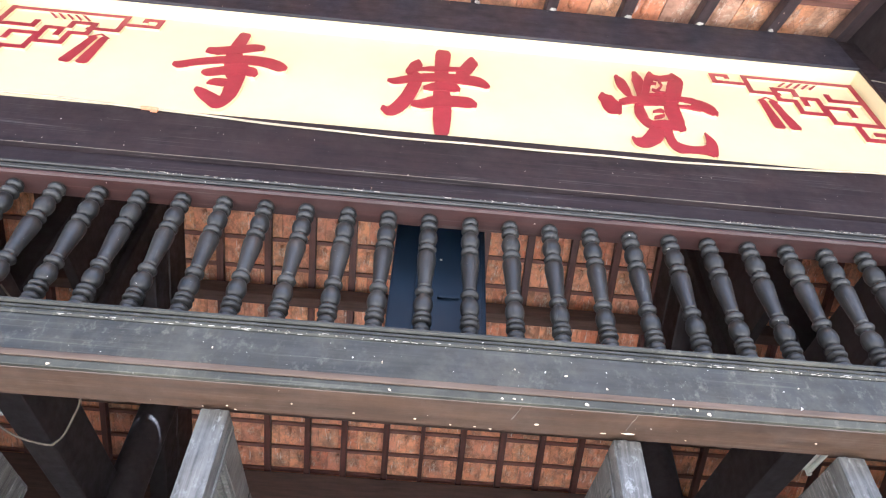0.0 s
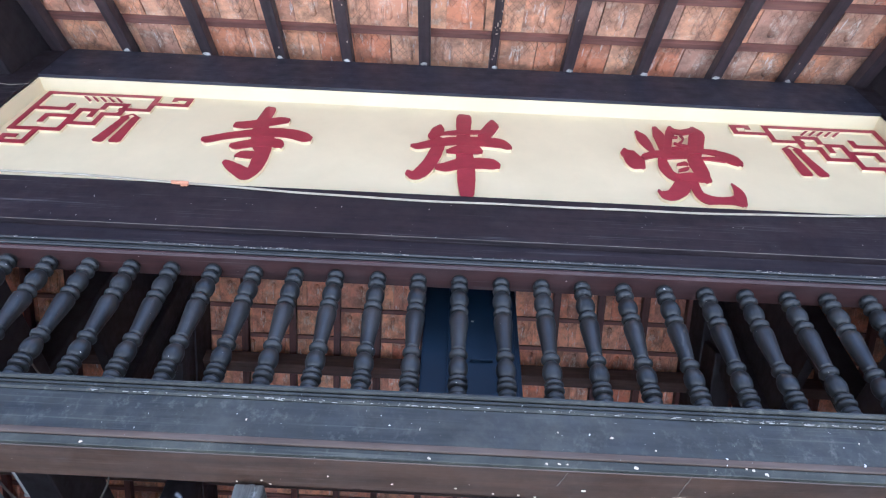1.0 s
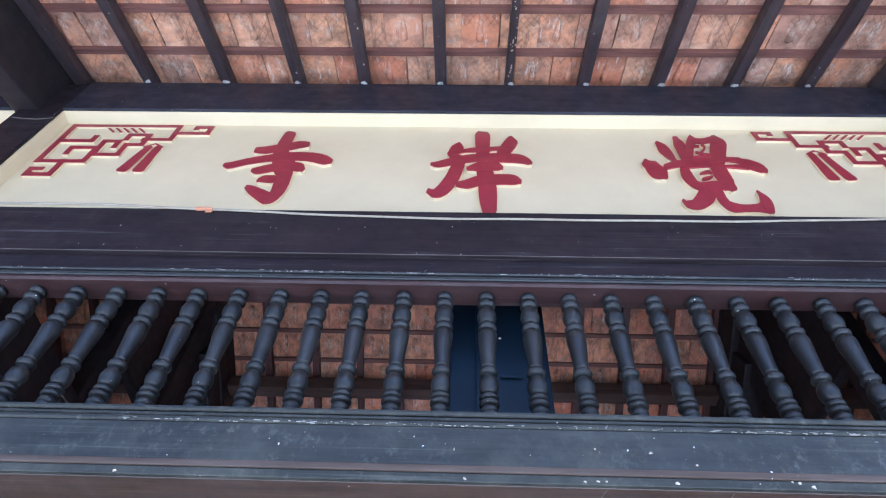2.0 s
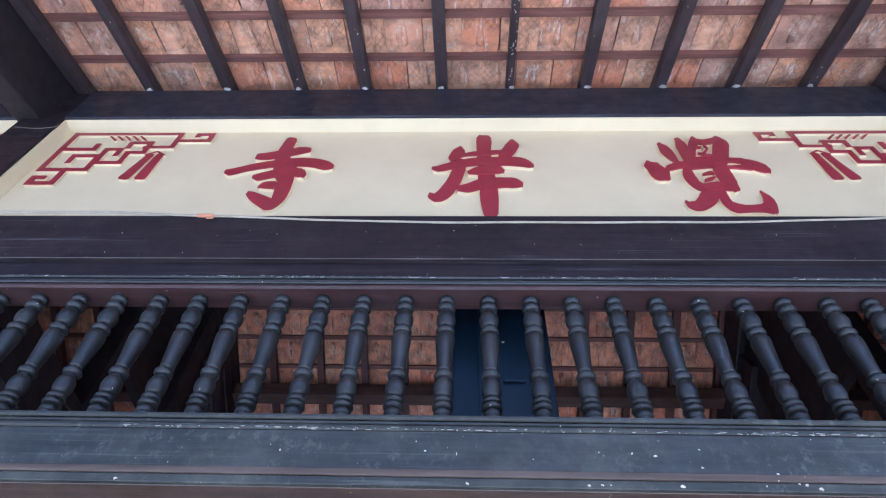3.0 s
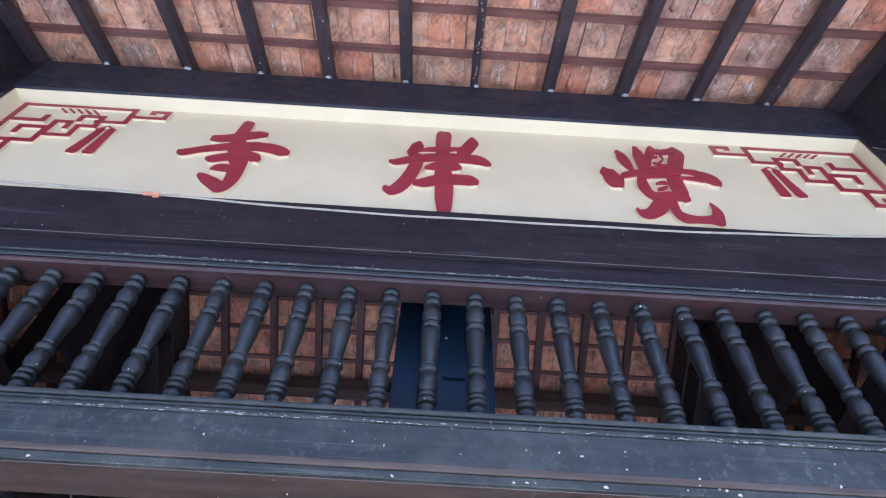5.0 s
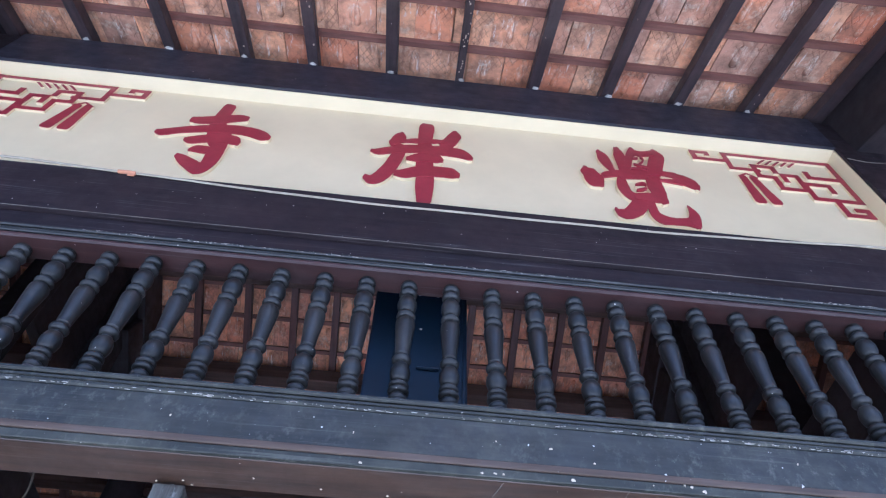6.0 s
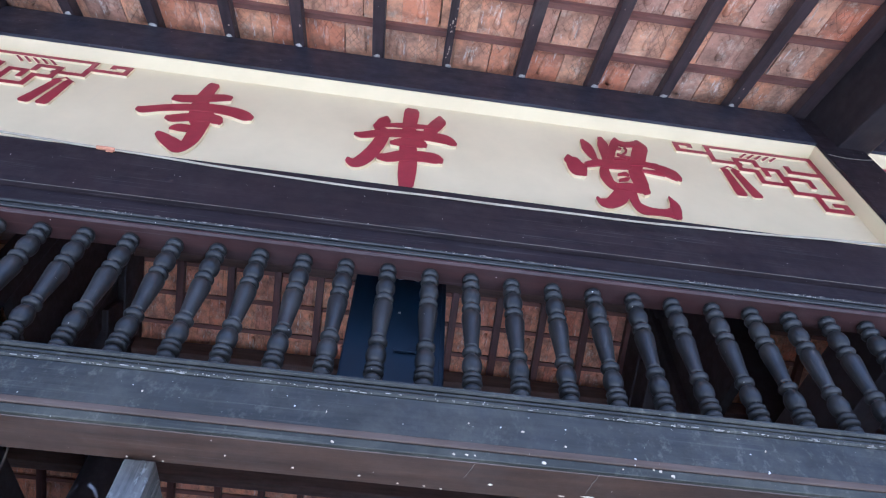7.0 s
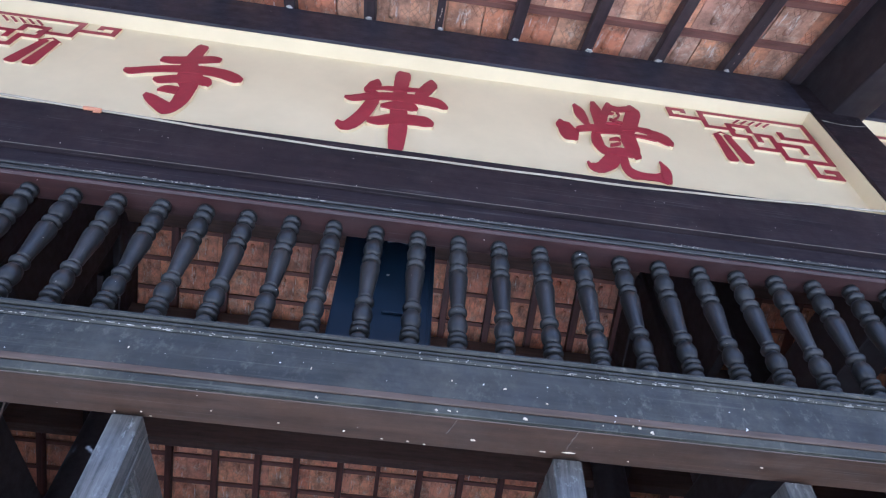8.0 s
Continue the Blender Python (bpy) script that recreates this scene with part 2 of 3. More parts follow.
def prism(profile, x0, x1, steps=1):
    """A profile of (y, z) corners drawn out along x."""
    bm = bmesh.new()
    rings = [[bm.verts.new((x0 + (x1 - x0) * i / steps, y, z)) for y, z in profile] for i in range(steps + 1)]
    for a, b in zip(rings, rings[1:]):
        for i in range(len(profile)):
            j = (i + 1) % len(profile)
            bm.faces.new((a[i], a[j], b[j], b[i]))
    bm.faces.new(rings[0])
    bm.faces.new(rings[-1][::-1])
    return bm


def turned(profile, sides=20):
    """A profile of (z, radius) turned round the z axis."""
    bm = bmesh.new()
    rings = [[bm.verts.new((r * math.cos(2 * math.pi * i / sides), r * math.sin(2 * math.pi * i / sides), z)) for i in range(sides)] for z, r in profile]
    for a, b in zip(rings, rings[1:]):
        for i in range(sides):
            bm.faces.new((a[i], a[(i + 1) % sides], b[(i + 1) % sides], b[i]))
    bm.faces.new(rings[0][::-1])
    bm.faces.new(rings[-1])
    return bm


def tube(points, radius, sides=8):
    bm = bmesh.new()
    rings = []
    for i, p in enumerate(points):
        d = (points[min(i + 1, len(points) - 1)] - points[max(i - 1, 0)]).normalized()
        side = d.cross(Vector((0, 0, 1)) if abs(d.z) < 0.9 else Vector((1, 0, 0))).normalized()
        up = side.cross(d)
        rings.append([bm.verts.new(p + radius * (math.cos(a) * side + math.sin(a) * up)) for a in (2 * math.pi * k / sides for k in range(sides))])
    for a, b in zip(rings, rings[1:]):
        for i in range(sides):
            bm.faces.new((a[i], a[(i + 1) % sides], b[(i + 1) % sides], b[i]))
    bm.faces.new(rings[0])
    bm.faces.new(rings[-1][::-1])
    return bm


# ---- ground, floor and closing walls ----
BAY = 2.035          # truss to the middle of the bay
HALL = 6.2          # half the length of the hall
tagged(part("ground", box(-400, 400, -400, 400, -0.5, -0.16, 0), concrete), "worn sunlit brick courtyard in front of the hall", "ground", kind="structure")
# unseen floor, carried out to y -4.4 as a reflector for the soffits
tagged(part("floor", box(-HALL - 0.3, HALL + 0.3, -4.4, 4.75, -0.16, 0, 0.01), floor_tile), "unseen pale stone floor of the hall, extended forward to bounce sunlight up", "floor", kind="structure")
tagged(part("wall_north", box(-HALL, HALL, 4.5, 4.7, 0, 4.42, 0), plaster), "old plastered back wall of the hall", "wall", kind="structure")
for nm, s in (("wall_east", 1), ("wall_west", -1)):
    x0, x1 = sorted((s * HALL, s * (HALL + 0.2)))
    bm = prism([(-0.1, 0), (4.7, 0), (4.7, 4.40), (1.925, 5.595), (-0.1, 4.66)], x0, x1)
    tagged(part(nm, bm, plaster), "old plastered gable wall of the hall", "wall", kind="structure")
# unseen walls, added to block daylight so the side bays stay dim
for nm, s in (("wall_front_1", 1), ("wall_front_2", -1)):
    x0, x1 = sorted((s * 2.135, s * HALL))
    tagged(part(nm, box(x0, x1, -0.03, 0.08, 0, 3.48, 0), upper_wood), "unseen plain dark wall added to keep light out of the side bay", "wall", kind="structure")

# ---- columns, lintel, tie board, header ----
for cx0, cx1 in ((-2.132, -1.936), (1.889, 2.112)):
    bm = box(cx0, cx1, -0.090, 0.095, 0, 3.50, 0.010)
    box(cx0, cx1, -0.090, -0.0770, 3.501, 4.62, 0.003, bm)
    box(cx0 + 0.055, cx1 - 0.055, -0.0768, 0.095, 3.501, 4.62, 0.003, bm)
    tagged(part("wooden_column", bm, upper_wood), "square dark-stained wooden column between the name boards", "column", "facade columns", "structure")

X0, X1 = -1.9355, 1.8885
HEADER = [(-0.090, 4.3535), (-0.0772, 4.3535), (-0.0772, 4.360), (0.08, 4.360), (0.08, 4.655), (-0.090, 4.655)]
lintel = tagged(holder("lintel_beam"), "brown varnished door lintel with fluted top moulding, paint-spattered", "beam", kind="structure")
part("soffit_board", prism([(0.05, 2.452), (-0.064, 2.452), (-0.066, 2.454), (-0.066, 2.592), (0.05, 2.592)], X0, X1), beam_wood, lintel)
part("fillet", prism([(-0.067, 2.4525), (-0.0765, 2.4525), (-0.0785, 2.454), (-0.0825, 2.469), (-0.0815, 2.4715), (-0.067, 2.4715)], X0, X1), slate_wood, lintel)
part("worn_edge", prism([(-0.067, 2.4733), (-0.0845, 2.4733), (-0.0862, 2.4755), (-0.0869, 2.484), (-0.0869, 2.4885), (-0.067, 2.4885)], X0, X1), worn_wood, lintel, "paint worn off to brown wood")
part("front_board", prism([(-0.067, 2.489), (-0.087, 2.489), (-0.087, 2.592), (-0.067, 2.593)], X0, X1), slate_wood, lintel, "dark slate-toned front")
for i, (z, out) in enumerate(((2.595, 0.092), (2.611, 0.087), (2.627, 0.092))):
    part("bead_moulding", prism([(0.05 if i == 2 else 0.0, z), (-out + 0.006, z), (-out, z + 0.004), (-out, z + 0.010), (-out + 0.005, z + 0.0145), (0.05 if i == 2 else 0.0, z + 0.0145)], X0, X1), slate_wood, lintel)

tie = tagged(holder("tie_board"), "dark brown moulded board under the name board", "beam", kind="structure")
part("lower_rail", prism([(0.036, 3.172), (-0.044, 3.172), (-0.052, 3.177), (-0.052, 3.184), (-0.048, 3.188), (0.036, 3.188)], X0, X1), rail_wood, tie)
for z, out in ((3.190, 0.056), (3.2015, 0.053), (3.212, 0.060)):
    part("bead_moulding", prism([(0.0, z), (-out + 0.004, z), (-out, z + 0.003), (-out, z + 0.0065), (-out + 0.004, z + 0.0095), (0.0, z + 0.0095)], X0, X1), turned_wood, tie)
part("fascia", prism([(0.050, 3.223), (-0.052, 3.223), (-0.054, 3.226), (-0.054, 3.2905), (0.050, 3.2905)], X0, X1), upper_wood, tie)
# highlight on the board's lower edge, made as a strip of paler colour
part("worn_edge", prism([(-0.0722, 3.2925), (-0.0736, 3.2925), (-0.0740, 3.2935), (-0.0736, 3.2945), (-0.0722, 3.2945)], X0, X1), pale_tan, tie, "thin pale strip painted as the board's lit lower edge")
part("board", prism([(0.055, 3.2915), (-0.071, 3.2915), (-0.072, 3.2925), (-0.073, 3.546), (-0.069, 3.5495), (-0.067, 3.5495), (-0.034, 3.518), (0.055, 3.518)], X0, X1), upper_wood, tie)
tagged(part("header_beam", prism(HEADER, X0, X1), header_wood), "dark header beam above the name board under the rafters", "beam", kind="structure")

# ---- balustrade of turned balusters ----
balustrade = tagged(holder("balustrade"), "row of dark turned wooden balusters over the doors", "balustrade")
H0, H1 = 2.703, 3.172
profile = [(2.6415, 0.025), (2.700, 0.025)]


def swell(z0, z1, neck, full, flat=0.55):
    """A rounded swelling between two heights, given as shares of the visible height."""
    return [(H0 + (H1 - H0) * (z0 + (z1 - z0) * u), neck + (full - neck) * max(math.sin(math.pi * u), 0.0) ** flat) for u in (0.0, 0.04, 0.12, 0.25, 0.4, 0.5, 0.6, 0.75, 0.88, 0.96, 1.0)]


profile += swell(0.000, 0.044, 0.0165, 0.0244) + swell(0.050, 0.092, 0.0165, 0.0280) + swell(0.096, 0.132, 0.0190, 0.0268) + swell(0.144, 0.270, 0.0165, 0.0280, 0.55) + swell(0.284, 0.338, 0.0160, 0.0272)
profile += [(H0 + (H1 - H0) * f, r) for f, r in ((.346, .0165), (.354, .0200), (.42, .0220), (.50, .0250), (.56, .0276), (.605, .0290), (.630, .0284), (.644, .0250), (.650, .0175))]
profile += swell(0.662, 0.714, 0.0175, 0.0286) + swell(0.728, 0.862, 0.0165, 0.0296, 0.55) + swell(0.876, 0.930, 0.0160, 0.0284) + swell(0.944, 0.995, 0.0155, 0.0272) + [(H1, 0.024)]
first = part("baluster", turned(profile), turned_wood, balustrade, smooth=True)
first.location = (-14 * 0.1312, 0, 0)
for i in range(-13, 14):
    ob = new("baluster", first.data)
    ob.parent, ob.location = balustrade, (i * (0.1312 if i < 0 else 0.13) + random.uniform(-0.002, 0.002), 0, 0)
    ob.rotation_euler = (0, 0, random.uniform(0, 6.28))

# ---- name board ----
SX0, SX1, SZ0, SZ1 = -1.932, 1.885, 3.556, 4.351    # opening at the front
PY, FY = -0.011, -0.075                            # panel face, front edge


CM, FU = 0.01018, 0.00985                                       # unit of the brushwork and frets


def brush(strokes, squeeze=2.2, depth=0.015, centre=(0, 0), lift=0):
    """Raised brush strokes. Each stroke: (x, z, half width) in centimetres along its middle line."""
    bm = bmesh.new()
    for n, st in enumerate(strokes):
        pts = [Vector((x, z / squeeze, w)) for x, z, w in st]
        line = []
        for i in range(len(pts) - 1):
            p0, p1, p2, p3 = pts[max(i - 1, 0)], pts[i], pts[i + 1], pts[min(i + 2, len(pts) - 1)]
            for k in range(6):
                t = k / 6
                line.append(0.5 * (2 * p1 + (p2 - p0) * t + (2 * p0 - 5 * p1 + 4 * p2 - p3) * t * t + (3 * p1 - p0 - 3 * p2 + p3) * t ** 3))
        line.append(pts[-1])
        # tapered, slightly slanting ends, as a loaded brush leaves them
        for end, near, first in ((line[0], line[1], True), (line[-1], line[-2], False)):
            d = (end - near).to_2d().normalized()
            tip = Vector((end.x + d.x * end.z * 0.75, end.y + d.y * end.z * 0.75, end.z * 0.62))
            mid = Vector((end.x + d.x * end.z * 0.45, end.y + d.y * end.z * 0.45, end.z * 0.92))
            line = [tip, mid] + line if first else line + [mid, tip]
        left, right = [], []
        for i, p in enumerate(line):
            d = line[min(i + 1, len(line) - 1)] - line[max(i - 1, 0)]
            d = Vector((d.x, d.y, 0)).normalized()
            nrm = Vector((-d.y, d.x, 0))
            rag = random.uniform(0.975, 1.025)
            left.append(p + nrm * p.z * rag)
            right.append(p - nrm * p.z * rag)
        front = PY - depth - 0.00035 * (n + lift)
        rows = []
        for a, b in zip(left, right):
            rows.append([bm.verts.new((centre[0] + q.x * CM, y, centre[1] + q.y * squeeze * CM)) for q, y in ((a, PY + 0.002), (a, PY - depth + 0.002), (a, front), (b, front), (b, PY - depth + 0.002), (b, PY + 0.002))])
        for r, q in zip(rows, rows[1:]):
            for j in range(5):
                bm.faces.new((r[j], r[j + 1], q[j + 1], q[j])).material_index = 1 if j in (0, 4) else 0
        for r in (rows[0], rows[-1][::-1]):
            bm.faces.new((r[0], r[1], r[4], r[5])).material_index = 1
            bm.faces.new((r[1], r[2], r[3], r[4]))
    return bm


def strips(lines, width=0.025, depth=0.011, origin=(0, 0), mirror=1):
    """Raised fret of mitred strips; lines of (x, z) in units of about a centimetre."""
    bm = bmesh.new()
    for n, line in enumerate(lines):
        pts = [Vector((p[0] * FU, p[1] * CM)) for p in line]
        rows, front = [], PY - depth - 0.0005 * n
        for i, p in enumerate(pts):
            d0 = (p - pts[i - 1]).normalized() if i else (pts[1] - p).normalized()
            d1 = (pts[i + 1] - p).normalized() if i + 1 < len(pts) else d0
            n0, n1 = Vector((-d0.y, d0.x)), Vector((-d1.y, d1.x))
            side = (n0 + n1) / (1 + n0.dot(n1)) * width / 2
            if i == 0:
                p = p - d0 * width / 2
            elif i + 1 == len(pts):
                p = p + d0 * width / 2
            rows.append([bm.verts.new((origin[0] + mirror * q.x, y, origin[1] + q.y)) for q, y in ((p + side, PY + 0.002), (p + side, PY - depth + 0.001), (p + side, front), (p - side, front), (p - side, PY - depth + 0.001), (p - side, PY + 0.002))])
        for r, q in zip(rows, rows[1:]):
            for j in range(5):
                bm.faces.new((r[j], r[j + 1], q[j + 1], q[j])).material_index = 1 if j in (0, 4) else 0
        for r in (rows[0], rows[-1][::-1]):
            bm.faces.new((r[0], r[1], r[4], r[5])).material_index = 1
            bm.faces.new((r[1], r[2], r[3], r[4]))
    return bm


SI = [[(2.5, 25.4, 2.7), (2.1, 15.9, 2.9), (3, 7.5, 3.3), (5.9, -0.4, 3.7)],
      [(-8.4, 12.3, 1.1), (-4.2, 12.5, 1.5), (3.2, 15, 1.7), (9.2, 17.4, 1.5), (12.4, 17.8, 1)],
      [(-18.2, -0.6, 0.7), (-15.4, -0.9, 1.3), (-9.4, 2.3, 1.3), (-0.8, 5.4, 1.4), (7.5, 7.1, 1.6), (16.3, 6.5, 1.7), (22.2, 4.1, 1.7), (24.7, 3.2, 0.9)],
      [(-5.7, -4.8, 0.6), (-3.1, -4.9, 1.4), (2.1, -2.7, 1.5), (8.6, -1.2, 1.5), (13, -2.2, 1.5), (14.5, -3.7, 0.9)],
      [(7.4, -1.2, 3.2), (8.2, -10.9, 3.1), (8.2, -20.1, 2.8), (6, -25.4, 2), (1.7, -22.7, 1.7), (-2.3, -19.5, 1.3), (-4.5, -17.6, 0.7)],
      [(-1.5, -13, 0.4), (0.2, -11.6, 1.1), (4.3, -11.7, 1.3)]]
AN = [[(0.2, 25.7, 3.4), (-0, 16.3, 3), (0.2, 6.1, 2.9)], [(-9.8, 16.7, 1.9), (-11.6, 13.5, 2.2), (-13.4, 10.2, 1.4)],
      [(12.8, 22.2, 2.4), (10.5, 16.7, 2.5), (8.2, 11.6, 2.2)], [(-14, 9.5, 0.4), (-7.8, 12.9, 0.6), (-2.3, 14.1, 0.9), (6.5, 15.4, 0.7), (9.3, 16.3, 0.6)],
      [(-21, 1.7, 0.5), (-18, 1.5, 1.1), (-11.5, 4.6, 1.4), (-3.1, 7, 1.5), (6.2, 7.4, 1.7), (14.7, 6.8, 1.7), (18.2, 4.7, 1.3), (19.6, 3.6, 0.6)],
      [(-9.5, 5.5, 2.5), (-10.9, -3, 2.6), (-13.2, -11.9, 2.5), (-16, -18.1, 2.2), (-18.9, -20.8, 1.4), (-21.1, -19.2, 0.9)],
      [(-6.3, -1.8, 0.6), (-2.7, -0.5, 1.4), (2.2, 0.4, 1.5), (6, 0.1, 1.4), (7.5, -0.8, 0.7)],
      [(-10.1, -14.1, 0.9), (-6.6, -13.8, 1.5), (-1.6, -11.2, 1.8), (5.7, -10, 1.8), (11.6, -10.1, 1.7), (14.1, -11.2, 0.9)],
      [(0.5, -2.6, 3.4), (1.3, -13.2, 3.5), (1.5, -22.8, 3.4), (1.7, -29.3, 3)]]
JUE_TOP = [[(-17.2, 21.7, 1), (-16.1, 17.1, 2.4), (-14.7, 10.8, 2), (-13.7, 6.8, 1)], [(-8.4, 26, 1.3), (-8.2, 20.6, 2.5), (-8.9, 13.3, 1.9), (-9.7, 6.5, 1)],
           [(-1.4, 25.6, 1.6), (-3.9, 20.1, 1.5), (-5.9, 13.3, 1.4), (-7.9, 6.5, 1.3)], [(-1.4, 24.6, 1.1), (2.3, 23.6, 1), (7.8, 26, 1)],
           [(9.2, 23.9, 2.9), (6.4, 15.1, 2.8), (3.3, 6.6, 2.6)], [(-25.5, 3.6, 2), (-23.5, -0.5, 3.7), (-20.7, -3.1, 2.4)],
           [(-18.5, 1, 0.9), (-13.8, 3.4, 1.1), (-7.3, 5.3, 0.9), (-0.2, 6.6, 0.9), (7, 7.7, 0.8), (12.7, 6.8, 1.1)],
           [(11.9, 6.7, 1.1), (15.8, 3.6, 2), (19.2, 1.1, 1.9), (20.3, -0.4, 1.1)], [(5.2, 1.8, 0.4), (9.2, 1.7, 0.6), (13.9, 1.4, 0.9)]]
JUE_FOOT = [[(-11.2, -0.6, 1.8), (-11.6, -6.8, 2.5), (-10.1, -12.1, 1.9), (-7.1, -13.9, 1.1)], [(-11.4, 1.2, 0.7), (-5.9, 2, 0.6), (-0.3, 3.5, 0.9)],
            [(2.6, 3, 3.1), (2.1, -3.8, 3.4), (2.5, -9.6, 3), (2.9, -13.2, 2)], [(-8, -13.4, 1), (-2.8, -12.8, 1.4), (0.6, -13.3, 1.4)],
            [(-6, -16.4, 2.3), (-9.2, -21.4, 2.4), (-13.7, -26.4, 1.6), (-16.9, -26.4, 1.2), (-17.9, -24, 0.6)],
            [(-2.8, -17.3, 1.5), (-3.2, -23.3, 1.9), (-1.7, -27.5, 1.7), (2.6, -28.6, 1.1), (8.1, -28.4, 1.2), (10.9, -28, 1.9)],
            [(11.6, -28.3, 1.8), (12.3, -23.2, 2), (11.9, -19, 0.9), (11.5, -16.8, 0.3)]]
JUE_INNER = [[(-2.9, 18.4, 0.3), (-0.8, 18.7, 0.3)], [(1.1, 20.4, 0.4), (1.5, 17.4, 0.3), (-1.4, 13, 0.3)], [(-3.2, 13.4, 0.3), (-0.6, 11.9, 0.4), (2, 11.4, 0.3)],
             [(-5.4, 8.9, 0.3), (-1.6, 9.6, 0.3), (1.3, 8.7, 0.3)], [(-6.3, -4.2, 0.2), (-3, -2.9, 0.5), (-2, -3.8, 0.3)],
             [(-6.6, -8.8, 0.3), (-3.9, -7.5, 0.4), (-2.3, -6.6, 0.2)]]
FRET = [[(-5, 7.8), (45, 7.8), (45, -5), (33, -5)], [(45, 1), (60, 1), (60, 7), (53.5, 7), (53.5, 5.6)],
        [(25, -5), (25, -1), (34, -1), (34, -10), (27, -10), (27, -19), (16, -19), (16, -7), (22.5, -7), (22.5, -12)],
        [(-5, 7.8), (-5, -25), (15, -25), (15, -13), (4, -13), (4, -18)], [(-5, -7), (10, -7), (10, -3)], [(6, -25), (6, -36), (-4, -36), (-4, -31.5), (0, -31.5)]]


def lettering(name, bm, parent, label):
    ob = part(name, bm, red, parent, label)
    ob.data.materials.append(cream)
    return ob


def board(x0, x1, lettered):
    """A recessed cream board between two columns."""
    top = tagged(holder("name_board"), "recessed cream-painted name board with raised dark red characters" if lettered else "end of a neighbouring cream-painted board with a red corner fret", "sign")
    e, g = -0.003, -0.004
    part("panel", box(x0 - 0.002, x1 + 0.002, PY, PY + 0.05, SZ0 - 0.03, SZ1 + 0.004, 0), cream, top)
    part("top_reveal", prism([(FY, SZ1), (PY + 0.003, SZ1 + g), (PY + 0.003, SZ1 + g + 0.006), (FY, SZ1 + 0.004)], x0 - 0.0015, x1 + 0.0015), cream, top)
    part("bottom_reveal", box(x0, x1, -0.066, PY - 0.001, SZ0 - 0.008, SZ0 - 0.004, 0), cream, top)
    for x, s in ((x0, -1), (x1, 1)):
        bm = bmesh.new()
        lo = [bm.verts.new((x + s * a, y, SZ0 - 0.003)) for a, y in ((0, -0.074), (e, PY + 0.003), (e + 0.006, PY + 0.003), (0.006, -0.074))]
        hi = [bm.verts.new((x + s * a, y, SZ1 + h)) for a, y, h in ((0, FY, 0.002), (e, PY + 0.003, g + 0.004), (e + 0.006, PY + 0.003, g + 0.004), (0.006, FY, 0.002))]
        for i in range(4):
            bm.faces.new((lo[i], lo[(i + 1) % 4], hi[(i + 1) % 4], hi[i]))
        bm.faces.new(lo)
        bm.faces.new(hi[::-1])
        part("side_reveal", bm, cream, top)
    return top


sign = board(SX0, SX1, True)


def character(strokes, x, label):
    """A raised character: its heaviest stroke carries the others."""
    strokes = sorted(strokes, key=lambda st: -sum(w for _, _, w in st) / len(st))
    body = lettering("character", brush(strokes[:1], centre=(x, 3.960)), sign, label)
    for i, st in enumerate(strokes[1:]):
        lettering("stroke", brush([st], centre=(x, 3.960), lift=i + 1), body, "")


character(SI, -0.885, "raised dark red brush character 寺")
character(AN, 0.002, "raised dark red brush character 岸")
character(JUE_TOP + JUE_FOOT + JUE_INNER, 0.937, "raised dark red brush character 覺")


def corner_fret(parent, s, ox, oz=4.225):
    """Key fret with leaves and a pair of tassels; s: 1 at the left end of a board, -1 at the right end."""
    fret = lettering("fret_ornament", strips(FRET, origin=(ox, oz), mirror=s), parent, "raised dark red key-fret corner ornament")
    for a, b in ((36.6, 33.6), (41.0, 40.2)):
        lettering("tassel", brush([[(s * a, -12.0, 1.6), (s * (a * 0.5 + b * 0.5), -22, 2.0), (s * b, -31.0, 2.45)]], 1.0, 0.010, (ox, oz)), fret, "")
    lettering("bow", strips([[(36, -12), (40, -9), (44, -12)]], 0.010, origin=(ox, oz), mirror=s), fret, "")
    for k in range(5):
        lettering("leaf", strips([[(11 + 3.6 * k, 7.0), (15.5 + 3.6 * k, 2.4)]], 0.011, 0.007, origin=(ox, oz), mirror=s), fret, "")


corner_fret(sign, 1, -1.828, 4.233)
corner_fret(sign, -1, 1.806)
corner_fret(board(2.116, HALL - 0.1, False), 1, 2.200)
corner_fret(board(-HALL + 0.1, -2.136, False), -1, -2.220)
for x0, x1 in ((2.1125, HALL), (-HALL, -2.1325)):
    tagged(part("header_beam", prism(HEADER, x0, x1), header_wood), "dark header beam above the neighbouring board", "beam", kind="structure")
    tagged(part("board_rail", box(x0, x1, -0.074, 0.08, 3.482, 3.552, 0.004), upper_wood), "dark rail under the neighbouring board", "beam", kind="structure")

# sagging cable below the name board
pts = []
for i in range(49):
    x = -1.92 + 3.79 * i / 48
    pts.append(Vector((x, -0.080 - 0.002 * math.sin(5 * x), min(3.494 + 0.025 * (x - 0.25) ** 2 + 0.0015 * math.sin(13 * x), 3.562))))
cable = tagged(part("cable", tube(pts, 0.0042), cable_skin, smooth=True), "thin dirty white cable sagging below the name board", "cable")
bm = tube([Vector((-1.035, -0.081, 3.536)), Vector((-1.0, -0.083, 3.533)), Vector((-0.975, -0.082, 3.531))], 0.0075, 7)
box(-0.995, -0.972, -0.087, -0.083, 3.510, 3.531, 0.001, bm)
part("tape_knot", bm, tape, cable, "torn orange-brown tape knot")

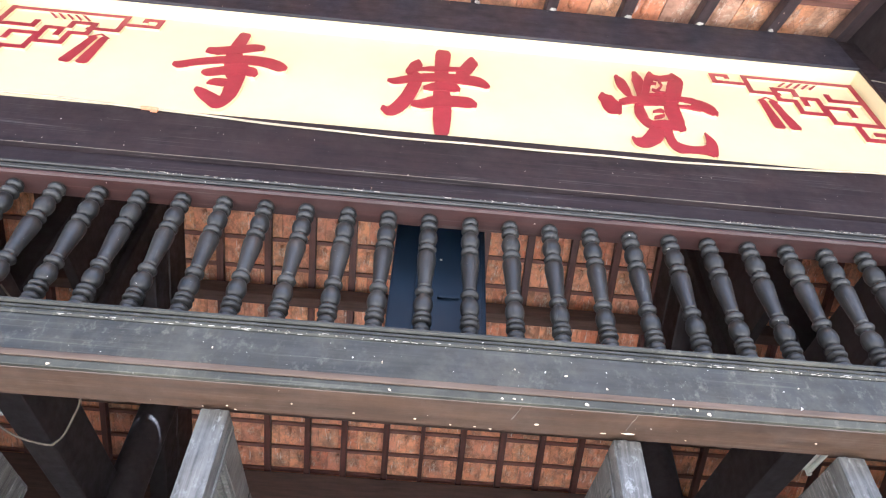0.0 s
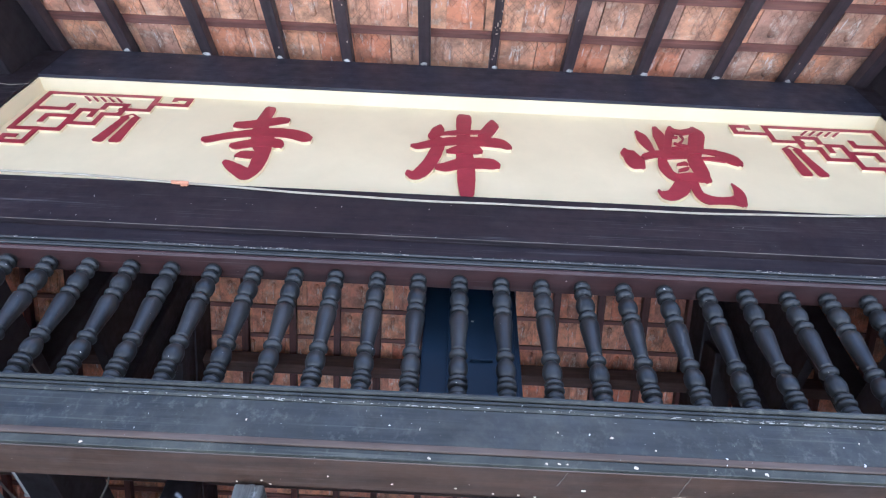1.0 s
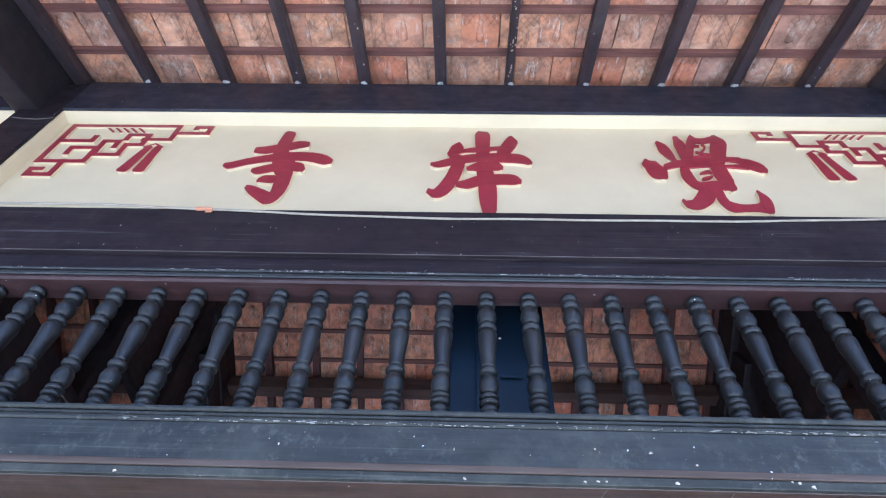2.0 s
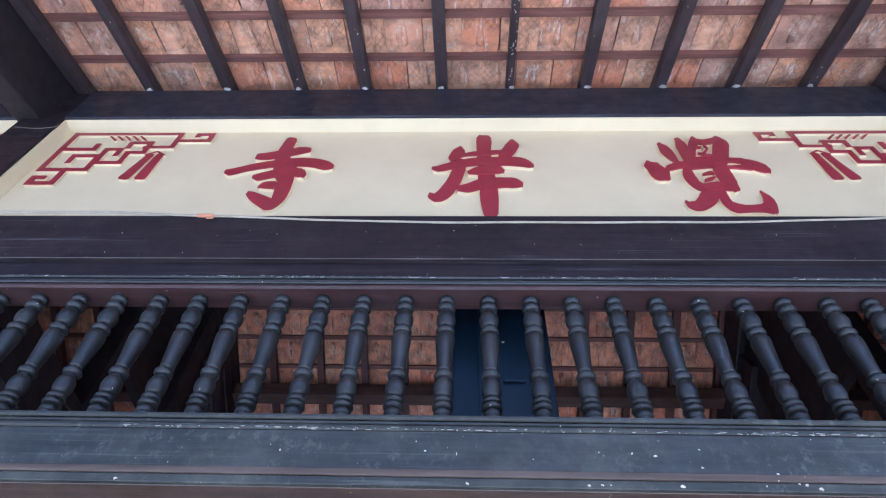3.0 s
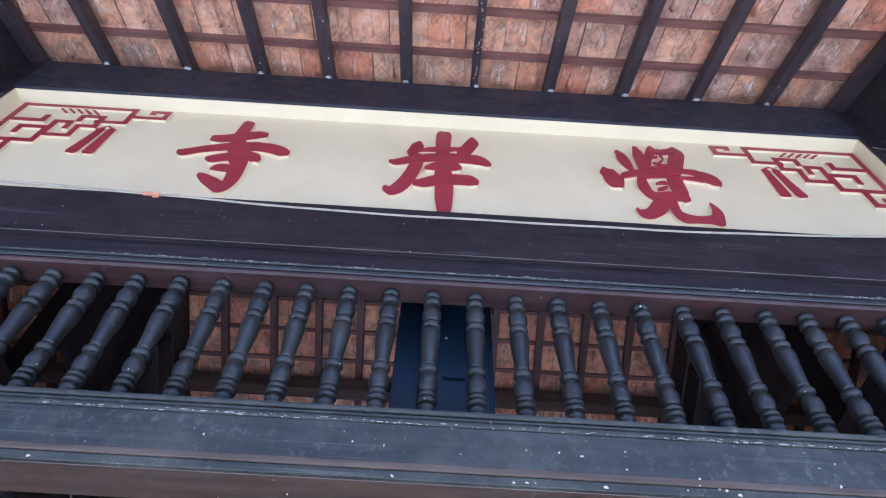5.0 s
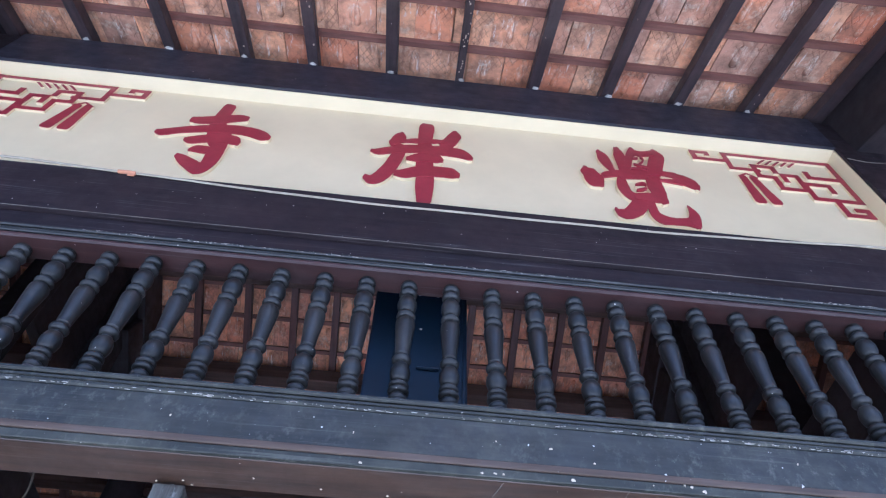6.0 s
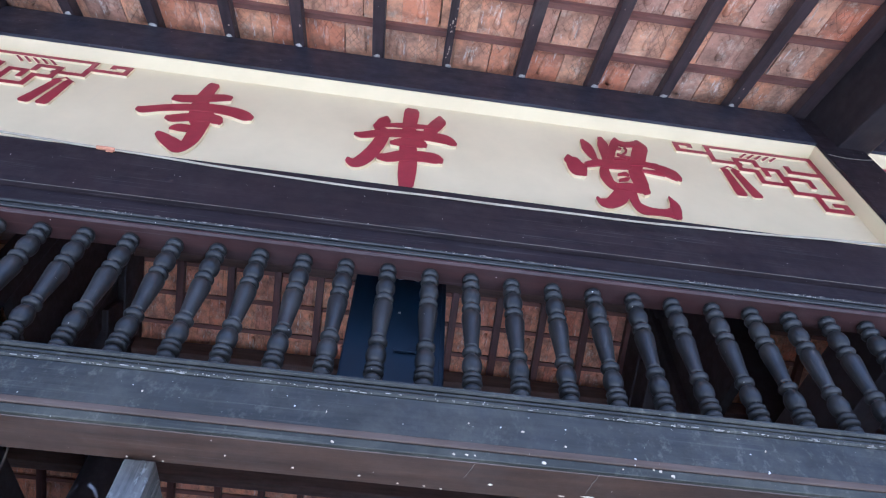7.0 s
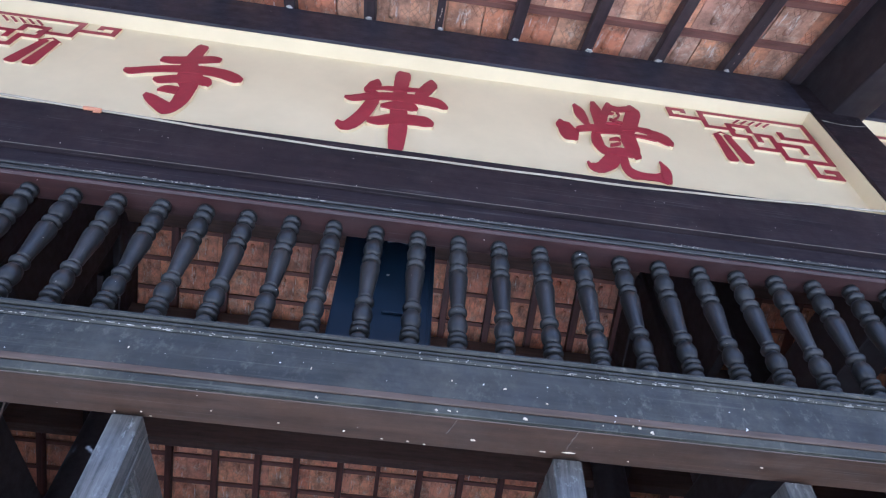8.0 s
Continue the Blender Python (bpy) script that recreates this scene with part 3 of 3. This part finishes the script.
# short wires over the columns between the boards
for xs, z in (((1.890, 1.930, 1.970, 2.012, 2.060, 2.100), 4.244), ((-2.110, -2.060, -2.010, -1.985, -1.950, -1.915), 4.247)):
    pts = [Vector((x, -0.0925, z - 0.018 * math.sin(math.pi * i / 5))) for i, x in enumerate(xs)]
    tagged(part("wire", tube(pts, 0.0022, 6), pale_tan, smooth=True), "thin dusty wire sagging across a dark column", "wire", "wires over the columns")

# ---- roof ----
PITCH = 24.6
RIDGE_Y, RIDGE_Z = 1.925, 5.603
TW = 0.1785
# uneven spacing over the middle bay, even beyond it: (x, width)
RAFTERS = [(-2.008, 0.064), (1.945, 0.064), (-1.652, 0.054), (-1.262, 0.054), (-0.901, 0.052), (-0.571, 0.054), (-0.194, 0.056), (0.139, 0.036), (0.505, 0.054), (0.869, 0.056), (1.228, 0.054), (1.586, 0.056)]
RAFTERS += [(s * (2.36 + 0.3585 * k), 0.054) for s in (-1, 1) for k in range(11)]


def tile_shape(length, tilt):
    """A hanging clay tile seen from below: a plate and a rounded drop-shaped nib. Corners and faces; the first six faces are the plate."""
    w, n0, n1 = TW / 2 - 0.002, -0.012, length + 0.018
    za, zb = 0.087 + tilt, 0.087
    v = [(-w, n0, za), (w, n0, za), (w, n1, zb), (-w, n1, zb), (-w, n0, za + 0.013), (w, n0, za + 0.013), (w, n1, zb + 0.013), (-w, n1, zb + 0.013)]
    f = [(0, 3, 2, 1), (4, 5, 6, 7), (0, 1, 5, 4), (1, 2, 6, 5), (2, 3, 7, 6), (3, 0, 4, 7)]
    # the nib: blunt end up the slope, point down
    zc, rows = za + (zb - za) * 0.5 + 0.002, []
    for y, r in ((0.060, 0.002), (0.105, 0.010), (0.155, 0.018), (0.190, 0.020), (0.205, 0.010)):
        rows.append(len(v))
        v += [(-r, y, zc), (-0.72 * r, y, zc - 0.75 * r), (0, y - 0.1 * r, zc - 1.1 * r), (0.72 * r, y, zc - 0.75 * r), (r, y, zc)]
    for a, b in zip(rows, rows[1:]):
        f += [(a + i, a + i + 1, b + i + 1, b + i) for i in range(4)]
    f += [tuple(rows[-1] + i for i in range(5))]
    return v, f


def tile_mesh(name, v, f, material):
    me = bpy.data.meshes.new(name)
    me.from_pydata(v, [], f)
    me.materials.append(material)
    for i, p in enumerate(me.polygons):
        p.use_smooth = i % 23 >= 6
    return me


def slope(name, m, length, first_batten, gauge, down, near, label):
    """One slope: rafters, battens and tiles. Local y runs along the slope and +1 or -1 (down) towards its eave."""
    roof = tagged(holder(name, m), label, "roof", kind="structure")
    y0, y1 = (-length[0], length[1])
    for x, w in RAFTERS:
        j = random.uniform(-0.003, 0.003)
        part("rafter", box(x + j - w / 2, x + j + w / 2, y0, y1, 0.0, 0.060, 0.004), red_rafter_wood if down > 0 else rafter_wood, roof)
    rows = []
    k = math.ceil((y0 - first_batten) / gauge)
    while first_batten + k * gauge < y1 - 0.05:
        rows.append((k, first_batten + k * gauge))
        k += 1
    for k, y in rows:
        part("batten", box(-HALL, HALL, y - 0.016, y + 0.016, 0.061, 0.086, 0.002), batten_wood, roof)
    shapes, joined_v, joined_f = {}, [], []
    for k, y in rows:
        off = (k % 2) * TW / 2 - 0.187 + TW / 2
        for c in range(-33, 34):
            x = off + c * TW
            if abs(x) > HALL - 0.1:
                continue
            jit, tilt = random.uniform(-0.002, 0.002), 0.012 + random.uniform(-0.003, 0.004)
            base = y if down < 0 else y - gauge
            if abs(x) < BAY - 0.02 and near(y):
                key = int(tilt * 700) % 4
                if key not in shapes:
                    v, f = tile_shape(gauge, tilt if down < 0 else 0.004)
                    if down > 0:
                        v = [(a, gauge - b, c2) for a, b, c2 in v]
                        f = [t[::-1] for t in f]
                    shapes[key] = tile_mesh("tile", v, f, tile_clay if down < 0 else rear_clay)
                ob = new("tile", shapes[key])
                ob.parent = roof
                ob.location = (x + jit, base, 0)
                ob.rotation_euler = (0, 0, random.uniform(-0.008, 0.008))
            else:
                v, f = tile_shape(gauge, tilt)
                if down > 0:
                    v = [(a, gauge - b, c2) for a, b, c2 in v]
                    f = [t[::-1] for t in f]
                n = len(joined_v)
                joined_v += [(a + x + jit, b + base, c2) for a, b, c2 in v]
                joined_f += [tuple(i + n for i in t) for t in f]
    me = tile_mesh("roof_tiles", joined_v, joined_f, tile_clay_joined if down < 0 else rear_clay_joined)
    ob = new("roof_tiles", me)
    ob.parent = roof
    tagged(ob, "rows of old clay roof tiles", kind="stuff")
    part("roof_covering", box(-HALL - 0.2, HALL + 0.2, y0 - 0.02, y1 + (0.03 if down < 0 else 0), 0.125, 0.16, 0), tile_clay_joined, roof)
    return roof


front_m = pose(0, -0.1, 4.66, PITCH)
back_m = pose(0, RIDGE_Y, RIDGE_Z, -PITCH)
slope("roof_front", front_m, (1.40, 2.215), -0.128, 0.2565, -1, lambda y: -0.95 < y < 0.05, "front roof slope of old clay tiles on dark rafters, seen from below")
slope("roof_back", back_m, (-0.01, 3.1), 0.217, 0.251, 1, lambda y: 0.15 < y < 1.35 or 1.95 < y < 2.95, "rear roof slope of old clay tiles on dark rafters, seen from below")

# dabs of mortar where the rafters meet the header beam
for x, w in RAFTERS:
    if abs(x) < BAY - 0.15 and random.random() < 0.9:
        bm = bmesh.new()
        bmesh.ops.create_icosphere(bm, subdivisions=2, radius=1, matrix=pose(x + random.uniform(-0.012, 0.012), -0.095, 4.655) @ Matrix.Diagonal((random.uniform(0.008, 0.020), 0.008, random.uniform(0.003, 0.006), 1)))
        for v in bm.verts:
            v.co += 0.0040 * Vector((random.uniform(-1, 1), random.uniform(-1, 1), random.uniform(-1, 1)))
        tagged(part("mortar_dab", bm, flake), "pale dab of mortar at a rafter's end", "mortar", "mortar dabs at the rafters")

# purlins, ridge and trusses
for nm, y, z0, z1, d in (("ridge_beam", 1.855, 5.415, 5.57, 0.14), ("purlin", 2.645, 5.098, 5.215, 0.12), ("purlin", 3.47, 4.575, 4.84, 0.12), ("wall_plate", 4.36, 3.90, 4.47, 0.13), ("purlin", 0.95, 4.97, 5.10, 0.12)):
    tagged(part(nm, box(-HALL, HALL, y, y + d, z0, z1, 0.01), purlin_wood), "dark timber " + nm.replace("_", " ") + " carrying the rafters", "beam", kind="structure")
for s in (-1, 1):
    x = s * BAY
    truss = tagged(holder("roof_truss"), "blackened timber roof truss over the column", "truss", "roof trusses", "structure")
    x0, x1 = (1.980, 2.150) if s > 0 else (-2.165, -2.044)
    part("principal_rafter", box(x0, x1, -1.4, 2.2, -0.30, 0.058, 0.012), truss_wood, truss, m=front_m)
    part("principal_rafter", box(x - 0.085, x + 0.085, 0.06, 2.78, -0.27, 0.058, 0.012), truss_wood, truss, m=back_m)
    part("lower_rafter", box(x - 0.075, x + 0.075, 0.45, 2.70, -0.52, -0.274, 0.012), truss_wood, truss, m=back_m)
    part("king_post", box(x - 0.08, x + 0.08, 1.845, 2.005, 3.685, 5.415, 0.012), truss_wood, truss)
    part("infill_board", prism([(1.255, 4.155), (2.255, 4.155), (2.255, 5.235), (1.925, 5.355), (1.255, 5.095)], x - 0.03, x + 0.03), truss_wood, truss)
    part("queen_post", box(x - 0.075, x + 0.075, 1.135, 1.254, 3.685, 4.93, 0.01), truss_wood, truss)
    part("tie_beam", box(x - 0.085, x + 0.085, 0.1, 4.5, 3.37, 3.68, 0.012), truss_wood, truss)

for s in (-1, 1):
    tagged(part("hall_column", turned([(0, 0.15), (0.04, 0.15), (0.06, 0.135), (2.5, 0.135), (4.60, 0.125)], 28), truss_wood, smooth=True, m=pose(s * 1.90, 3.075, 0)), "round blackened timber column carrying the roof truss", "column", "hall columns", "structure")

# ---- door leaves, standing open ----
def door_leaf(x):
    """A panelled leaf swung inwards, square to the front."""
    leaf = tagged(holder("door_leaf", pose(x, 0.03, 0.03)), "weathered grey panelled wooden door leaf standing open", "door", "folding door leaves")
    h, d, t = 2.41, 0.50, 0.035
    for y in (0.0, d - 0.075):
        part("stile", box(-t, t, y, y + 0.075, 0, h, 0.005), door_wood, leaf)
        for s in (-1, 1):
            a, b = sorted((s * (t + 0.0005), s * (t + 0.006)))
            part("stile_bead", box(a, b, y + 0.052, y + 0.068, 0.01, h - 0.012, 0.002), door_wood, leaf)
    for z in (0.0, 0.72, 1.25, h - 0.085):
        part("rail", box(-t + 0.002, t - 0.002, 0.0755, d - 0.0755, z, z + 0.085, 0.004), door_wood, leaf)
    for z0, z1 in ((0.086, 0.719), (0.806, 1.249), (1.336, h - 0.086)):
        part("panel", box(-0.008, 0.008, 0.076, d - 0.076, z0, z1, 0), door_wood, leaf)
        for s in (-1, 1):
            for k, (m0, m1) in enumerate(((0.0, 0.014), (0.018, 0.028))):
                out = 0.032 - 0.011 * k
                bm = bmesh.new()
                a, b = sorted((s * 0.0085, s * out))
                box(a, b, 0.077 + m0, 0.077 + m1, z0 + m0, z1 - m0, 0, bm)
                box(a, b, d - 0.077 - m1, d - 0.077 - m0, z0 + m0, z1 - m0, 0, bm)
                box(a, b, 0.0772 + m1, d - 0.0772 - m1, z1 - m1, z1 - m0, 0, bm)
                box(a, b, 0.0772 + m1, d - 0.0772 - m1, z0 + m0, z0 + m1, 0, bm)
                part("panel_moulding", bm, door_wood, leaf)
    part("pivot", turned([(h, 0.018), (h + 0.012, 0.018)], 12), steel, leaf, m=pose(0, 0.038, 0))
    return leaf


for x in (-1.14, -0.485, 0.53, 1.10):
    door_leaf(x)

# ---- hanging box behind the balusters ----
cabinet = tagged(holder("hanging_box", pose(0, -0.04, -0.005)), "dark navy lacquered box hung behind the balusters", "box")
part("body", box(-0.112, 0.205, 0.225, 0.36, 2.80, 3.52, 0.008), navy, cabinet)
part("front_board", box(-0.03, 0.19, 0.215, 0.224, 2.82, 3.50, 0.004), navy, cabinet)
part("ledge", box(0.045, 0.115, 0.202, 0.214, 2.990, 3.002, 0.003), navy, cabinet)
part("bracket", box(0.03, 0.07, 0.08, 0.30, 3.525, 3.545, 0.003), steel, cabinet)
part("clip", tube([Vector((0.035 + 0.012 * k, 0.205, 3.335 + 0.010 * math.sin(math.pi * k / 6))) for k in range(7)], 0.007), steel, cabinet, "short pale grey metal clip", True)

# ---- unlit tube lamps on the tie beams ----
for x in (-2.36, 2.42):
    lamp = tagged(holder("tube_lamp"), "unlit white fluorescent tube lamp under the roof", "lamp", "tube lamps")
    left_lamp = lamp if x < 0 else left_lamp
    part("housing", box(x - 0.03, x + 0.03, 1.1, 2.15, 3.61, 3.66, 0.004), pale_plastic, lamp)
    part("tube", tube([Vector((x, 1.14, 3.585)), Vector((x, 2.11, 3.585))], 0.014, 12), pale_plastic, lamp, smooth=True)
    for y in (1.12, 2.12):
        part("lamp_holder", box(x - 0.012, x + 0.012, y - 0.012, y + 0.012, 3.565, 3.609, 0.002), pale_plastic, lamp)
    edge = math.copysign(BAY + 0.084, x)
    part("bracket_arm", box(min(x, edge), max(x, edge), 1.6, 1.63, 3.661, 3.677, 0.002), steel, lamp)


# drooping flex of the left lamp
flex = [Vector(p) for p in ((-1.958, 1.0, 3.60), (-1.84, 1.0, 3.50), (-1.60, 1.0, 3.36), (-1.40, 1.0, 3.17), (-1.342, 1.0, 3.02), (-1.336, 1.0, 2.94), (-1.337, 1.0, 2.87), (-1.35, 1.0, 2.836), (-1.385, 1.0, 2.818), (-1.55, 1.0, 2.86), (-1.80, 1.05, 3.02), (-2.04, 1.2, 3.24), (-2.20, 1.35, 3.40), (-2.36, 1.6, 3.612))]
cord = []
for i in range(len(flex) - 1):
    p0, p1, p2, p3 = flex[max(i - 1, 0)], flex[i], flex[i + 1], flex[min(i + 2, len(flex) - 1)]
    for t in (0.0, 0.25, 0.5, 0.75):
        cord.append(0.5 * (2 * p1 + (p2 - p0) * t + (2 * p0 - 5 * p1 + 4 * p2 - p3) * t * t + (3 * p1 - p0 - 3 * p2 + p3) * t ** 3))
part("cord", tube(cord + flex[-1:], 0.0045, 8), tape_grey, left_lamp, "thin drooping tan cord", True)


# ---- spatters and flaking paint on the beams ----
def dab(x, y, z, w, h, flat, name="paint_spatter"):
    """A small irregular dab; flat: 'y' on an upright face, 'z' under a soffit."""
    bm = bmesh.new()
    w, h, n = w * 0.85, h * 0.85, random.randint(6, 9)
    ring, inner = [], []
    for i in range(n):
        a, r = 2 * math.pi * i / n, random.uniform(0.5, 1.25)
        du, dv = w / 2 * r * math.cos(a), h / 2 * r * math.sin(a)
        for lst, k, e in ((ring, 1.0, 0.0), (inner, 0.7, -0.0022)):
            lst.append(bm.verts.new((x + du * k, y + e, z + dv * k) if flat == "y" else (x + du * k, y + dv * k, z + e)))
    for i in range(n):
        j = (i + 1) % n
        bm.faces.new((ring[i], ring[j], inner[j], inner[i]))
    bm.faces.new(inner)
    bm.faces.new(ring[::-1])
    return bm


SPOTS = [(-0.860, 2.456, 15, 10), (-0.065, 2.456, 12, 9), (0.202, 2.456, 9, 7), (0.231, 2.457, 10, 6), (0.250, 2.457, 7, 5), (0.406, 2.457, 16, 11), (0.659, 2.466, 6, 7), (0.675, 2.464, 10, 9), (0.703, 2.456, 13, 12), (0.587, 2.460, 5, 4)]
for x, z, w, h in SPOTS:
    tagged(part("paint_spatter", dab(x, -0.0800 - 0.27 * (z - 2.458), z + 0.003, w * 0.001, h * 0.001, "y"), splash), "dried pale plaster spot on the lintel", "paint spot", "plaster spots on the lintel")
for x, z, w, h in ((0.36, 2.532, 14, 8), (0.458, 2.503, 9, 7), (-0.09, 2.532, 4, 13), (-0.5, 2.535, 5, 8), (0.95, 2.55, 4, 9), (0.235, 2.54, 5, 7)):
    tagged(part("paint_spatter", dab(x, -0.0872, z, w * 0.001, h * 0.001, "y"), splash), "dried pale plaster spot on the lintel", "paint spot", "plaster spots on the lintel")
for x, y, w, h in ((0.30, 0.01, 14, 8), (-0.30, 0.0, 7, 5), (-0.15, 0.02, 9, 4), (0.0, 0.025, 8, 5), (0.09, 0.04, 8, 4), (0.15, 0.04, 12, 4), (0.19, 0.045, 9, 4), (-0.52, 0.04, 8, 5), (0.68, 0.03, 6, 4), (0.532, 0.020, 40, 8), (0.47, 0.026, 26, 3), (-0.46, 0.03, 10, 5), (-0.44, 0.044, 9, 4), (1.0, 0.0, 11, 3)):
    tagged(part("paint_spatter", dab(x, y, 2.4518, w * 0.001, h * 0.001, "z"), splash), "dried pale plaster spot under the lintel", "paint spot", "plaster spots on the lintel")
# hairline cracks filled with pale dust under the lintel
for x0, x1, y0, y1 in ((0.252, 0.236, -0.060, -0.005), (0.535, 0.522, -0.068, 0.010)):
    pts = [Vector((x0 + (x1 - x0) * i / 7 + random.uniform(-0.002, 0.002), y0 + (y1 - y0) * i / 7, 2.4518)) for i in range(8)]
    tagged(part("crack", tube(pts, 0.0011, 5), pale_tan), "pale dusty hairline crack under the lintel", "crack", "cracks in the lintel")
part("paint_fleck", dab(0.052, 0.2148, 3.171, 0.014, 0.011, "y"), splash, cabinet)
# flakes along the moulding edges
for name, z, y, count in (("paint_flakes", 2.596, -0.0928, 290), ("paint_flakes", 3.216, -0.0605, 380)):
    bm = bmesh.new()
    for i in range(count):
        x = random.uniform(X0 + 0.05, X1 - 0.05)
        if noise.noise(Vector((x * 2.1, z, 0))) < -0.15:
            continue
        w, h = random.choice((0.0025, 0.004, 0.007, 0.018)) * random.uniform(0.5, 1.3), random.uniform(0.0006, 0.0016)
        zz = z + random.uniform(-0.004, 0.004)
        q = [bm.verts.new((x + sx * w * random.uniform(0.6, 1.1), y, zz + sz * h * random.uniform(0.3, 1.2))) for sx, sz in ((-0.5, 0.0), (-0.2, -0.5), (0.2, -0.4), (0.5, 0.1), (0.15, 0.5), (-0.25, 0.4))]
        k = [bm.verts.new((v.co.x, y + 0.002, v.co.z)) for v in q]
        bm.faces.new(q)
        for j in range(6):
            bm.faces.new((q[j], k[j], k[(j + 1) % 6], q[(j + 1) % 6]))
    tagged(part(name, bm, flake), "flakes of pale worn paint along a moulding edge", "paint flakes", kind="stuff")

# drips of pale paint down one rafter and scattered on its neighbours
bm = bmesh.new()
for i in range(44):
    x = 0.139 if i < 30 else random.choice(RAFTERS[2:12])[0]
    y, w = random.uniform(-0.85, -0.03), random.uniform(0.0015, 0.0042)
    cx, n = x + random.uniform(-0.012, 0.012), 6
    low = [bm.verts.new((cx + w * random.uniform(0.6, 1.1) * math.cos(a), y + 1.6 * w * random.uniform(0.6, 1.2) * math.sin(a), -0.0022)) for a in (2 * math.pi * q / n for q in range(n))]
    up = [bm.verts.new((v.co.x, v.co.y, 0.0005)) for v in low]
    bm.faces.new(low)
    for q in range(n):
        bm.faces.new((low[q], up[q], up[(q + 1) % n], low[(q + 1) % n]))
tagged(part("paint_drips", bm, splash, m=front_m), "drips of pale paint under the rafters", "paint drips", kind="stuff")
